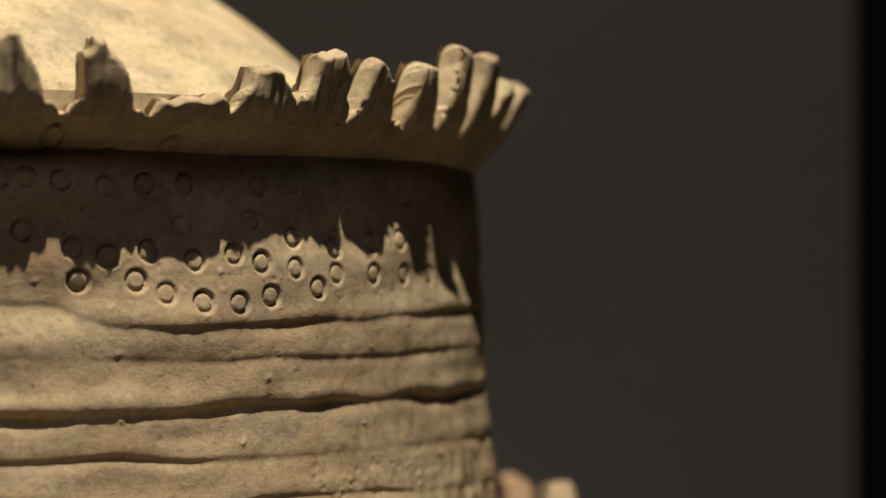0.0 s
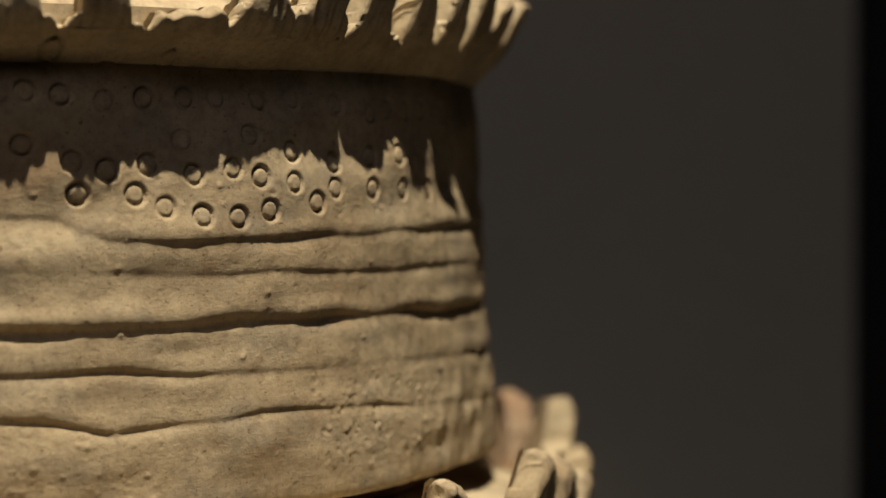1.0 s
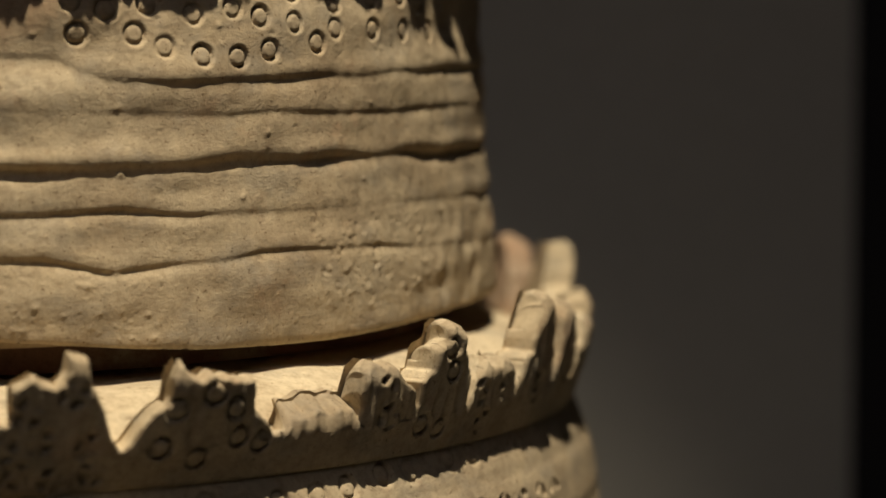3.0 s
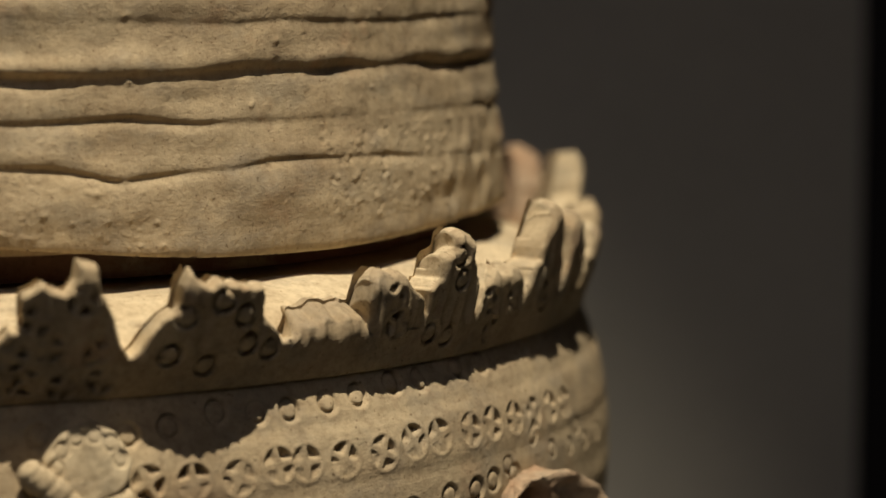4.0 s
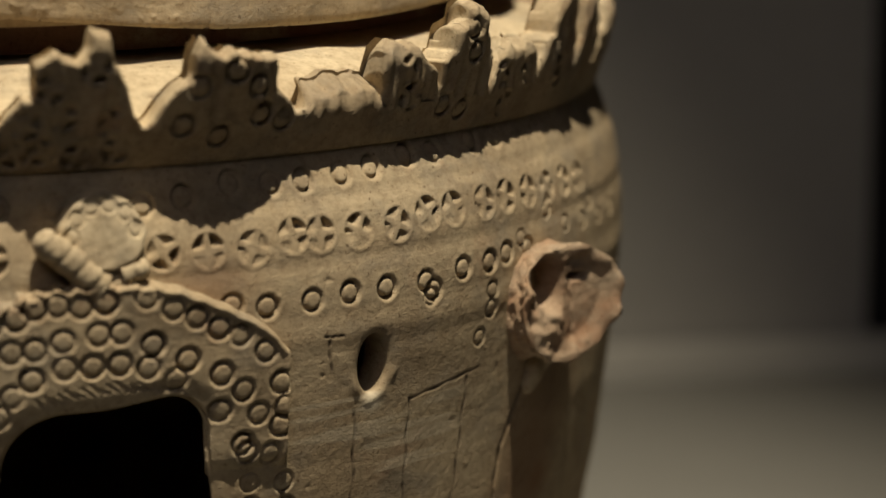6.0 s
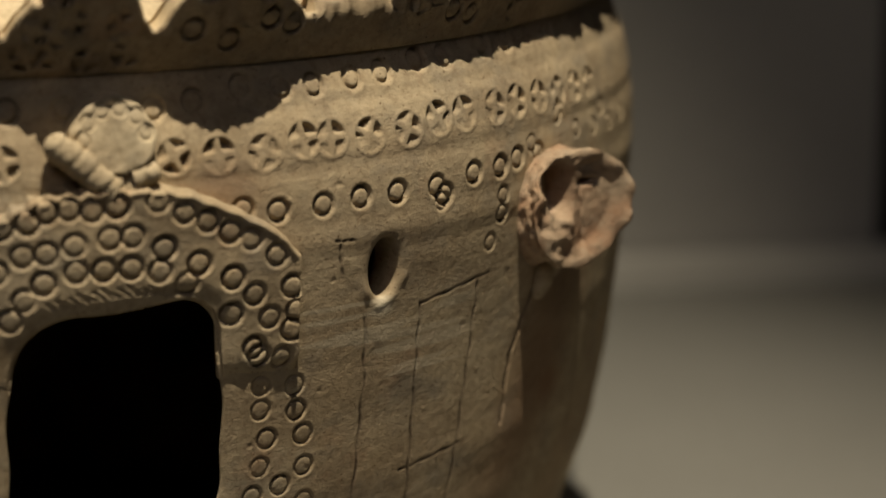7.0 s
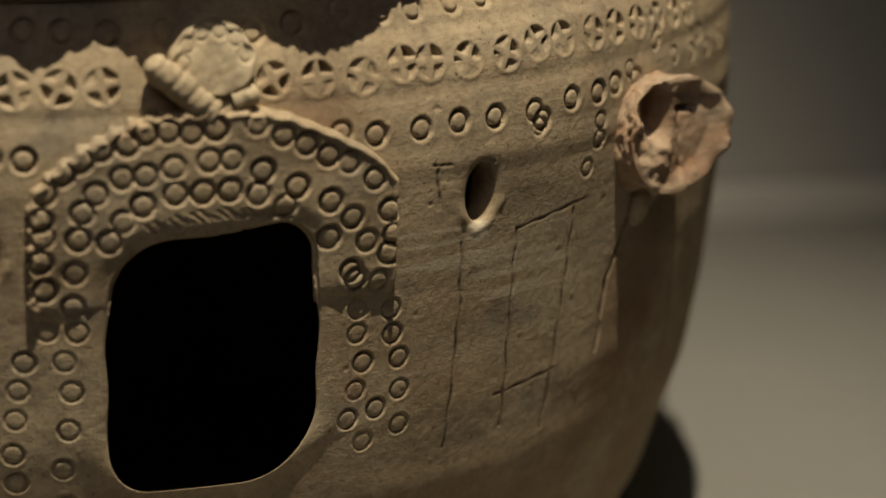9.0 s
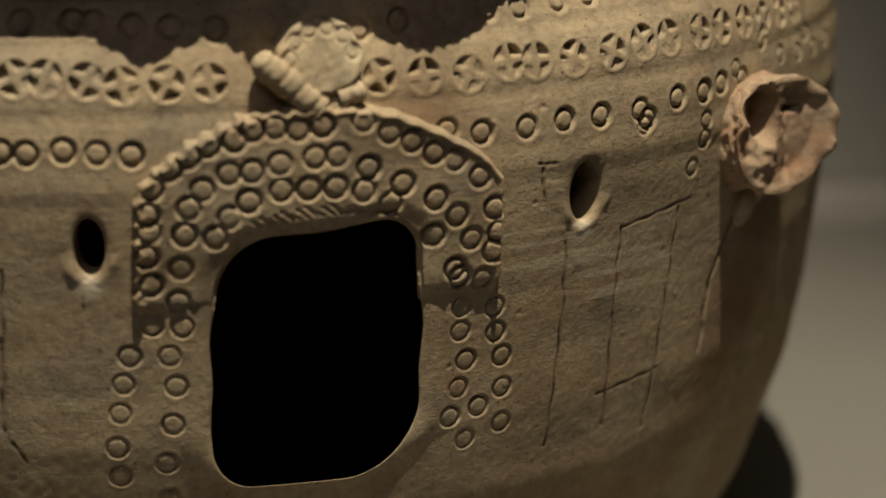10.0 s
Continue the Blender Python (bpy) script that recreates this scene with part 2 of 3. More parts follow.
body_line = smooth([(-0.01, .180), (0.0, .196), (.02, .231), (.045, .2448), (.068, .2525), (.094, .2620), (.124, .2682), (.16, .2722), (.190, .2753),
                    (.204, .2767), (.2255, .2775), (.240, .2765), (.255, .2730), (.267, .2680), (.2725, .2655), (.285, .2655)], 0.004)
slow, mid, quick = Waves(3, 24, 0.4, 1.5), Waves(5, 28, 0.6, 2.0), Waves(8, 30, 0.5, 2.0)

DOOR = (9.35, 0.1538, 0.0366, 0.0448)   # middle of the opening, half width, half height
HOLES = [(-6.0, 0.1945, 0.0052, 0.0098), (29.7, 0.2005, 0.0066, 0.0106)]

def door_distance(T, Z):
    """Signed distance to the rounded door, wider below and with a slanting head."""
    t, z, w, h = DOOR
    x, y = np.radians(T - t) * 0.272, Z - z
    w = w * (0.97 - 0.10 * ease(y, 0.005, 0.045) + 0.010 * np.sin(y * 210))
    top = h - 0.0006 - 0.0012 * np.sin(x * 95 + 2.0) + 0.03 * x
    y2 = np.where(y > 0, y * h / top, y)
    r = np.where(y > 0, np.where(x < 0, .021, .012), np.where(x < 0, .014, .027))
    qx, qy = np.abs(x) - w + r, np.abs(y2) - h + r
    return np.hypot(np.maximum(qx, 0), np.maximum(qy, 0)) + np.minimum(np.maximum(qx, qy), 0) - r

def oval_distance(T, Z, o):
    t, z, a, b = o
    x, y = np.radians(T - t) * 0.276, Z - z
    k = np.hypot(x / a, y / b) + 1e-6
    return (k - 1) * k / (np.hypot(x / a ** 2, y / b ** 2) / 1 + 1e-9) * 1.0

def openings(T, Z):
    d = door_distance(T, Z)
    for o in HOLES:
        d = np.minimum(d, oval_distance(T, Z, o))
    return d

ROW_TOP = [(-15.4, 0.2655), (-12.8, 0.2652), (-10.2, 0.2650), (-6.8, 0.2651), (-5.4, 0.2648), (-2.8, 0.2636), (-0.3, 0.2631), (2.7, 0.2624), (6.5, 0.2625), (12.5, 0.2611), (15.5, 0.2626), (19.1, 0.2657), (22.2, 0.2643), (24.8, 0.2640), (28.1, 0.2648), (30.9, 0.2656), (34.5, 0.2679), (37.4, 0.2674), (42.0, 0.2690), (45.0, 0.2688), (47.9, 0.2705), (52.2, 0.2709)]
ROW_CROSS = [(-13.5, 0.2493), (-10.5, 0.2487), (-8.5, 0.2488), (-5.8, 0.2479), (-3.5, 0.2464), (-0.6, 0.2467), (2.2, 0.2469), (13.6, 0.2461), (16.8, 0.2453), (20.1, 0.2448), (23.2, 0.2474), (25.4, 0.2469), (28.6, 0.2462), (32.1, 0.2464), (35.1, 0.2484), (37.8, 0.2484), (41.4, 0.2482), (44.2, 0.2484), (47.4, 0.2480), (50.6, 0.2473), (53.7, 0.2473), (56.8, 0.2466)]
ROW_LOW = [(-13.6, 0.2254), (-11.5, 0.2257), (-9.8, 0.2252), (-7.4, 0.2262), (-5.2, 0.2253), (-3.0, 0.2247), (18.3, 0.2271), (20.9, 0.2254), (24.4, 0.2255), (27.5, 0.2263), (30.7, 0.2260), (34.4, 0.2256), (35.2, 0.2221), (38.3, 0.2274), (41.4, 0.2273), (43.6, 0.2287), (46.6, 0.2282)]
ROW_EXTRA = [(41.8, 0.2169), (41.7, 0.2103), (40.6, 0.2007), (50.0, 0.2395), (53.2, 0.2320), (56.8, 0.2303), (60.7, 0.2294), (64.9, 0.2294), (58.9, 0.2362), (45.7, 0.2323), (34.9, 0.2198)]
JAMB_LEFT = [(-2.1, 0.2058), (-2.0, 0.2001), (-2.2, 0.1918), (-2.0, 0.1822), (-0.0, 0.1877), (-0.2, 0.1761), (-2.0, 0.1680), (0.0, 0.1673), (-3.6, 0.1574), (-0.9, 0.1573), (-4.1, 0.1478), (-0.5, 0.1468), (-4.4, 0.1375), (-0.8, 0.1333), (-4.7, 0.1253), (-1.3, 0.1193), (-4.6, 0.1148), (-1.2, 0.1059)]
JAMB_RIGHT = [(18.9, 0.1807), (19.3, 0.1775), (19.8, 0.1662), (19.8, 0.1576), (22.5, 0.1645), (22.7, 0.1553), (20.4, 0.1467), (23.4, 0.1462), (19.9, 0.1369), (23.6, 0.1345), (21.7, 0.1289), (19.4, 0.1266), (23.8, 0.1214), (20.8, 0.1174)]
SCRATCHES = [(28.2, 0.1837, 28.5, 0.1611), (28.5, 0.1611, 28.2, 0.1083), (33.4, 0.1848, 33.6, 0.1527), (33.6, 0.1527, 33.8, 0.1108), (39.6, 0.1870, 39.4, 0.1556), (39.4, 0.1556, 38.5, 0.1044), (33.5, 0.1847, 40.9, 0.1895), (32.8, 0.1232, 39.3, 0.1269), (25.7, 0.2112, 26.0, 0.1993), (25.3, 0.2128, 26.9, 0.2118), (56.4, 0.1642, 57.8, 0.1077), (-11.9, 0.1869, -12.5, 0.1319), (-12.5, 0.1319, -11.2, 0.1195), (-6.4, 0.1815, -6.5, 0.1737)]
CRACKS = [(47.8, 0.1806, 44.9, 0.1544), (44.9, 0.1544, 44.6, 0.1286), (65.6, 0.1552, 64.1, 0.1395)]

BODY_GRIT = grit(5, 170, -14, 75, .10, .27, .0004, .0011, -1) + grit(6, 120, -14, 75, .10, .27, .0004, .0010, 1)

def body_radius(T, Z):
    r = body_line(Z)
    x = np.radians(T) * 0.27
    r = r + 0.0006 * slow(x * 35, Z * 55) + 0.00005 * mid(x * 90, Z * 260) + 0.00002 * quick(x * 700, Z * 900)
    # throwing lines and the low ledges below the bands
    r = r + 0.000008 * np.sin(Z * 2100 + 1.5 * slow(x * 20, Z * 30)) * ease(Z, .17, .20)
    r = r + 0.0005 * ease(Z, .206, .2130) * (1 - ease(Z, .2125, .222)) - 0.0005 * np.exp(-((Z - .2365 - .001 * slow(x * 15, 1)) / .0032) ** 2)
    r = r - 0.0004 * np.exp(-((Z - .2595 - .0012 * slow(x * 12, 4)) / .0026) ** 2)
    r = r + stamp_field(T, Z, ROW_TOP, .273, .007, ring_shape(.0036, .0021, .00065))
    r = r + stamp_field(T, Z, ROW_CROSS, .2765, .009, cross_shape(.0056, .0042))
    r = r + stamp_field(T, Z, ROW_LOW, .2765, .007, ring_shape(.0037, .0021, .00065))
    r = r + stamp_field(T, Z, ROW_EXTRA, .2765, .006, ring_shape(.0031, .0012))
    r = r + stamp_field(T, Z, JAMB_LEFT + JAMB_RIGHT, .270, .007, ring_shape(.0036, .0011, .00042))
    r = r + stamp_field(T, Z, BODY_GRIT, .275, .004, speck)
    near = (T > 20) & (T < 75) | (T < -8)
    if near.any():
        r = r - np.where(near, 0.0005 * cut(T, Z, SCRATCHES, .272, .00045) + 0.0022 * cut(T, Z, CRACKS, .272, .0008), 0)
    # drawn-in clay round the holes, and the soft lip of the door
    for o in HOLES:
        d = oval_distance(T, Z, o)
        r = r + (0.0004 + .0003 * quick(x * 420, Z * 420)) * np.exp(-((d - .0024) / .0018) ** 2) * (1 - ease(Z, o[1] - .006, o[1] - .001)) - 0.0012 * np.exp(-np.maximum(d, 0) / .0010)
    d = door_distance(T, Z)
    under = 1 - ease(Z, DOOR[1] - DOOR[3] + .002, DOOR[1] - DOOR[3] + .020)
    r = r + (1 - under) * (0.0006 * np.exp(-((d - .006) / .0045) ** 2) - 0.0006 * np.exp(-np.maximum(d, 0) / .0012))
    r = r + under * 0.0012 * np.clip(1 - d / .0060, 0, 1)
    return r

def door_spread(t, z, deep):
    """The doorway widens towards the hollow inside; the small holes do not."""
    x, y = math.radians(t - DOOR[0]) * .272, z - DOOR[1]
    if abs(x) > .045 or abs(y) > .052:
        return 0, 0
    n = max(math.hypot(x, y), 1e-5)
    return .6 * deep * x / n, .6 * deep * y / n

def dirt(T, Z):
    return 1.0 * cut(T, Z, SCRATCHES, .272, .00062) + 0.9 * cut(T, Z, CRACKS, .272, .0008)

def rust_brown(T, Z):
    """Brown tint below and beside the stub and towards the foot, and a few blotches near the arch."""
    x = np.radians(T) * .27
    n = slow(x * 90, Z * 60)
    side = ease(T, 36, 44) * (1 - ease(T, 66, 72)) * (1 - ease(Z, .175, .200)) * ease(Z, .085, .12)
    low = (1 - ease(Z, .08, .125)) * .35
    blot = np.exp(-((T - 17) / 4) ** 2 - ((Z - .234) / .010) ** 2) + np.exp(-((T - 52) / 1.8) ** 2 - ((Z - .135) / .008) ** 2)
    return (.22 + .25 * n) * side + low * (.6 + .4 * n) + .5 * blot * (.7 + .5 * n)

def chalk(T, Z):
    out = np.zeros_like(T)
    for t, z, a, b in HOLES:
        x, y = np.radians(T - t) * .276, Z - z + b + .0035
        out = out + 1.2 * np.exp(-(x / .0042) ** 2 - (y / .0030) ** 2)
    x = np.radians(T) * .27
    smear = ease(mid(x * 60, Z * 900), .2, .9) * ((Z > .160) & (Z < .190)) * ease(T, 20, 24) * (1 - ease(T, 37, 41))
    return out + 0.35 * smear

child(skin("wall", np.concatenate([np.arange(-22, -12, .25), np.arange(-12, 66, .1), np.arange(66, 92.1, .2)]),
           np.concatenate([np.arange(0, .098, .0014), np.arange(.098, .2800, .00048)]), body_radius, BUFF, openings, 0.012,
           {"dirt": dirt, "chalk": chalk, "rust_brown": rust_brown}, spread=door_spread), vessel)
child(skin("wall", np.linspace(92, 338, 124), np.linspace(0.0, .2790, 60), lambda T, Z: body_line(Z), BUFF), vessel)
child(skin("lining", np.linspace(70, 320, 97)[::-1], np.linspace(.004, .300, 30), lambda T, Z: np.maximum(body_line(np.minimum(Z, .27)) - .0165 - .05 * ease(Z, .27, .30), .15), BUFF), vessel)

# crown of battlements
def flare(base, points):
    line = smooth(points, .003)
    return lambda T, Z: base + (line(Z) - base) * (1.12 - (0.45 * ease(T, 15, 28) + 0.20 * ease(T, 30, 60)) * (1 - ease(T, 150, 190)))

low_flare = flare(.2660, [(.2700, .2655), (.2850, .2758), (.30, .2840), (.32, .2925), (.35, .305)])

def polygon_distance(T, Z, pts, radius):
    """Signed distance (m) to a closed outline, below zero outside."""
    px, pz = np.radians(T) * radius, Z
    best, sign = np.full(T.shape, 1e9), np.ones(T.shape)
    q = [(math.radians(t) * radius, z) for t, z in pts]
    for (ax, az), (bx, bz) in zip(q, q[1:] + q[:1]):
        ex, ez, wx, wz = bx - ax, bz - az, px - ax, pz - az
        k = np.clip((wx * ex + wz * ez) / (ex * ex + ez * ez + 1e-12), 0, 1)
        best = np.minimum(best, np.hypot(wx - k * ex, wz - k * ez))
        c1, c2, c3 = pz >= az, pz < bz, ex * wz > ez * wx
        sign = np.where((c1 & c2 & c3) | (~c1 & ~c2 & ~c3), -sign, sign)
    return -sign * best

def merlon(parent, outline, floor_z, shape, thick, mat, edge_mat, round_off, marks=((), ()), step=.0007, seed=1, crown_round=.0030, chip=.0):
    """One tooth of a crown: its outer face with the marks, its sides and top, and its inner face."""
    ts = [t for t, z in outline]
    zs = [z for t, z in outline]
    outline = [(t, max(z, floor_z + .0016)) for t, z in outline]
    zs = [z for t, z in outline]
    pts = [(ts[0] - .6, floor_z - .02), (ts[0] - .5, min(floor_z + .001, zs[0]))] + list(outline) + [(ts[-1] + .5, min(floor_z + .001, zs[-1])), (ts[-1] + .6, floor_z - .02)]
    rad = float(shape(np.array([[np.mean(ts)]]), np.array([[np.mean(zs)]]))[0, 0])
    wob = Waves(seed, 16, .5, 2)
    middle = (min(zs) + max(zs)) / 2
    high = pts[:2] + [(t, z + (chip if z > middle else 0)) for t, z in outline] + pts[-2:]
    def face_edge(T, Z, pts):
        return polygon_distance(T + np.degrees(.0007 * wob(Z * 160, T * 3) / rad), Z + .0005 * wob(T * 4, Z * 160), pts, rad)
    def gap(T, Z):
        return face_edge(T, Z, high)
    def outer(T, Z):
        d = np.maximum(gap(T, Z), 0)
        r = shape(T, Z) + .0004 * wob(T * 5, Z * 260)
        r = r - round_off * (1 - np.sqrt(1 - np.clip(1 - d / round_off, 0, 1) ** 2)) * .8
        r = r - crown_round * ease(Z, max(zs) - .009, max(zs) + .001) ** 2
        if chip:
            r = r - 2.2 * np.clip(-face_edge(T, Z, pts), 0, chip * 1.1)
        r = r + stamp_field(T, Z, marks[0], rad, .007, ring_shape(.0037, .0024, .0006))
        r = r + stamp_field(T, Z, marks[1], rad, .008, cross_shape(.0050, .0034))
        return r
    margin = math.degrees(.004 / rad)
    turn = np.arange(min(ts) - margin, max(ts) + margin, math.degrees(step / rad))
    height = np.arange(floor_z, max(zs) + chip + .002, step)
    mid_t, mid_z = float(np.mean(ts)), max(zs) - .012
    def lean(t, z, deep):
        k = deep / thick
        n = float(wob(t * 5 + k * 2, z * 300 + k * 3))
        return -.0012 * k * math.copysign(1, t - mid_t) + .0004 * n * k, (-.0038 * k ** 3 * (z > mid_z) + .0004 * n * k)
    face = skin("merlon", turn, height, outer, mat, gap, thick, edge_mat=edge_mat, spread=lean, plain=shape)
    def back(T, Z):
        return shape(T, Z) - thick + .0002
    inner = skin("inner_face", turn[::-1][::2], height[::2], back, mat, gap, 0)
    child(face, parent)
    inner.parent = face
    return face

UP_MERLONS = [
    [(2.0, 0.4695), (3.2, 0.4739), (3.7, 0.4859), (4.7, 0.4894), (5.5, 0.4939), (6.5, 0.4946), (7.4, 0.4880), (8.7, 0.4769), (9.1, 0.4743), (10.4, 0.4701)],
    [(10.4, 0.4701), (11.7, 0.4749), (11.5, 0.4877), (12.3, 0.4895), (12.4, 0.4931), (13.1, 0.4932), (13.6, 0.4888), (14.5, 0.4863), (16.1, 0.4716), (17.1, 0.4673)],
    [(17.1, 0.4673), (18.2, 0.4741), (23.2, 0.4761), (24.2, 0.4727)],
    [(24.2, 0.4727), (24.9, 0.4755), (26.0, 0.4861), (29.3, 0.4858), (30.8, 0.4768)],
    [(30.6, 0.4766), (31.6, 0.4790), (32.6, 0.4841), (33.1, 0.4919), (34.8, 0.4939), (35.9, 0.4884), (36.3, 0.4795), (37.2, 0.4711)],
    [(37.3, 0.4714), (38.3, 0.4764), (38.6, 0.4885), (39.0, 0.4924), (40.6, 0.4918), (41.5, 0.4853), (42.1, 0.4808), (43.2, 0.4755), (46.0, 0.4649)],
    [(46.2, 0.4649), (45.9, 0.4769), (46.1, 0.4894), (46.5, 0.4923), (47.6, 0.4923), (48.9, 0.4824), (49.9, 0.4769), (51.6, 0.4706)],
    [(51.8, 0.4711), (51.8, 0.4831), (52.0, 0.4939), (51.8, 0.5007), (52.7, 0.5012), (53.7, 0.4977), (54.5, 0.4899), (55.7, 0.4792), (56.6, 0.4736), (57.7, 0.4698)],
    [(57.9, 0.4698), (58.1, 0.4818), (58.3, 0.4929), (58.1, 0.4997), (59.3, 0.5002), (60.5, 0.4967), (61.3, 0.4917), (62.1, 0.4793)],
    [(62.4, 0.4791), (65.0, 0.4888), (66.2, 0.4921), (67.1, 0.4926), (68.5, 0.4898), (69.8, 0.4818)],
    [(70.2, 0.4800), (71.8, 0.4880), (73.0, 0.4925), (76.0, 0.4930), (79.0, 0.4850), (80.5, 0.4750)]]
LOW_MERLONS = [
    [(-5.1, 0.2766), (-4.1, 0.2902), (-2.2, 0.2994), (-0.8, 0.3118), (0.5, 0.2990), (1.8, 0.2912), (2.6, 0.2794)],
    [(2.6, 0.2794), (3.2, 0.2910), (4.2, 0.2984), (5.2, 0.2972), (5.2, 0.3082), (6.4, 0.3116), (7.6, 0.3077), (8.2, 0.3121), (8.4, 0.3184), (9.8, 0.3181), (10.2, 0.3071), (10.9, 0.3014), (11.3, 0.2918), (11.9, 0.2887), (12.6, 0.2831)],
    [(12.6, 0.2831), (13.9, 0.2987), (14.9, 0.3007), (14.9, 0.3085), (15.6, 0.3138), (16.9, 0.3087), (17.5, 0.3090), (21.1, 0.3061), (21.9, 0.2954), (22.7, 0.2931), (23.7, 0.2878), (24.6, 0.2878)],
    [(24.6, 0.2878), (25.3, 0.2909), (27.0, 0.2925), (29.5, 0.2930), (30.7, 0.2915), (31.2, 0.2882)],
    [(31.2, 0.2917), (30.8, 0.2988), (31.0, 0.3042), (31.8, 0.3071), (34.2, 0.3051), (34.7, 0.3015), (36.5, 0.2921)],
    [(36.7, 0.2919), (36.5, 0.3007), (37.6, 0.3025), (37.6, 0.3089), (38.5, 0.3119), (38.6, 0.3165), (39.1, 0.3185), (39.7, 0.3173), (40.3, 0.3129), (41.0, 0.3080), (42.6, 0.2930)],
    [(43.2, 0.2920), (43.5, 0.2967), (44.7, 0.3026), (45.6, 0.3010), (46.7, 0.2992), (47.7, 0.3017), (48.5, 0.3007), (49.6, 0.2935)],
    [(50.0, 0.2927), (50.6, 0.3009), (52.1, 0.3025), (52.1, 0.3074), (52.7, 0.3143), (53.0, 0.3210), (53.8, 0.3225), (55.2, 0.3146), (55.9, 0.3068), (57.4, 0.2937)],
    [(58.0, 0.2927), (58.6, 0.2991), (58.4, 0.3106), (59.5, 0.3152), (59.9, 0.3165), (61.3, 0.3092), (62.2, 0.3025), (62.9, 0.2945)]]

LOW_RINGS = [(15.6, 0.2999), (19.9, 0.2991), (20.7, 0.2891), (22.6, 0.2863), (15.0, 0.2871), (17.8, 0.2826), (39.3, 0.3102), (39.9, 0.3020), (37.6, 0.2841), (39.8, 0.2819), (54.1, 0.2905), (54.2, 0.2863), (18.1, 0.3045)]
LOW_CROSSES = [(6.1, 0.3017), (6.9, 0.2921), (8.8, 0.3074), (10.1, 0.2893), (4.6, 0.2897), (4.0, 0.2801), (5.8, 0.2807), (8.1, 0.2781), (10.7, 0.2803), (32.9, 0.2984), (33.8, 0.2890), (44.2, 0.2918), (45.5, 0.2807), (48.1, 0.2917)]
UP_RINGS = [(10.3, 0.4640), (15.5, 0.4576), (20.7, 0.4617)]

def band(parent, shape, lo, hi, thick, mat, inner_mat):
    child(skin("rim_band", np.arange(-25, 96.1, .14), np.arange(lo, hi + .0003, .0006), shape, mat), parent)
    child(skin("rim_band", np.linspace(96, 335, 160), np.linspace(lo, hi, 8), shape, mat), parent)
    child(skin("rim_inside", np.linspace(0, 360, 241)[::-1], np.linspace(lo, hi, 6), lambda T, Z: shape(T, Z) - thick, inner_mat), parent)

def low_band(T, Z):
    r = low_flare(T, Z) - .006 * (1 - ease(Z, .2705, .2735)) + stamp_field(T, Z, LOW_RINGS, .275, .007, ring_shape(.0037, .0024, .0006))
    return r + stamp_field(T, Z, LOW_CROSSES, .275, .008, cross_shape(.0050, .0034))
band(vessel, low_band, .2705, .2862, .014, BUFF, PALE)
# PALE on the teeth's sides and tops puts their lit look into the colour
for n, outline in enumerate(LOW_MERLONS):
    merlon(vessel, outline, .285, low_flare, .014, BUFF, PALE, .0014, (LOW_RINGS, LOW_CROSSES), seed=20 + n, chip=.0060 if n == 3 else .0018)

def spare(centre, width, low, high, kind):
    """Outline of a stepped or broken tooth that is only seen from behind."""
    w = width / 2
    if kind:
        return [(centre - w, low), (centre - w * .8, low + (high - low) * .4), (centre - w * .45, low + (high - low) * .5), (centre - w * .3, high),
                (centre + w * .2, high), (centre + w * .4, low + (high - low) * .55), (centre + w * .8, low + (high - low) * .4), (centre + w, low)]
    return [(centre - w, low), (centre - w * .6, low + (high - low) * .5), (centre - w * .2, low + (high - low) * .65), (centre + w * .6, low + (high - low) * .6), (centre + w, low)]

# same light-carrying PALE edges here, except on the reddish stump
for n, t in enumerate(np.arange(70, 330, 11.5)):
    outline = spare(t, 10.5, .288, (.308, .311, .328)[n] if n < 3 else .320 + .005 * math.sin(n * 2.2), n % 3 != 1 or n == 1)
    if n == 3:  # a rounded reddish stump
        outline = [(99.5, .290), (100.5, .310), (102.5, .323), (105.5, .327), (108.5, .322), (110.0, .308), (110.5, .290)]
    merlon(vessel, outline, .285, low_flare, .014, BROKEN if n == 3 else BUFF, BROKEN if n == 3 else PALE, .0022, step=.0016, seed=60 + n)

# shelf on which the lid stands
shelf_line = [(.150, .3040), (.205, .3030), (.232, .3012), (.240, .2995), (.252, .2955), (.262, .2880), (.264, .2800)]
def lathe(name, points, turn, mat, wobble=0.0, seed=1):
    w = Waves(seed, 18, .5, 2)
    s = np.linspace(0, 1, len(points) * 5)
    rs = np.interp(s * (len(points) - 1), range(len(points)), [p[0] for p in points])
    zs = np.interp(s * (len(points) - 1), range(len(points)), [p[1] for p in points])
    verts, faces = [], []
    for i, (r, z) in enumerate(zip(rs, zs)):
        for a in turn:
            k = wobble * float(w(math.cos(math.radians(a)) * r * 90, math.sin(math.radians(a)) * r * 90 + z * 60))
            verts.append((r * math.sin(math.radians(a)), -r * math.cos(math.radians(a)), z + k))
    n = len(turn)
    for i in range(len(rs) - 1):
        for j in range(n - 1):
            a = i * n + j
            faces.append((a, a + n, a + n + 1, a + 1))
    return mesh_object(name, verts, faces, mat)

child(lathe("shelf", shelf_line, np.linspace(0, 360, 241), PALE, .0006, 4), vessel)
# collar in the colour that carries the gap's shade
child(lathe("collar", [(.2125, .304), (.2115, .318), (.205, .322)], np.linspace(0, 360, 121), GAP_SHADE), vessel)

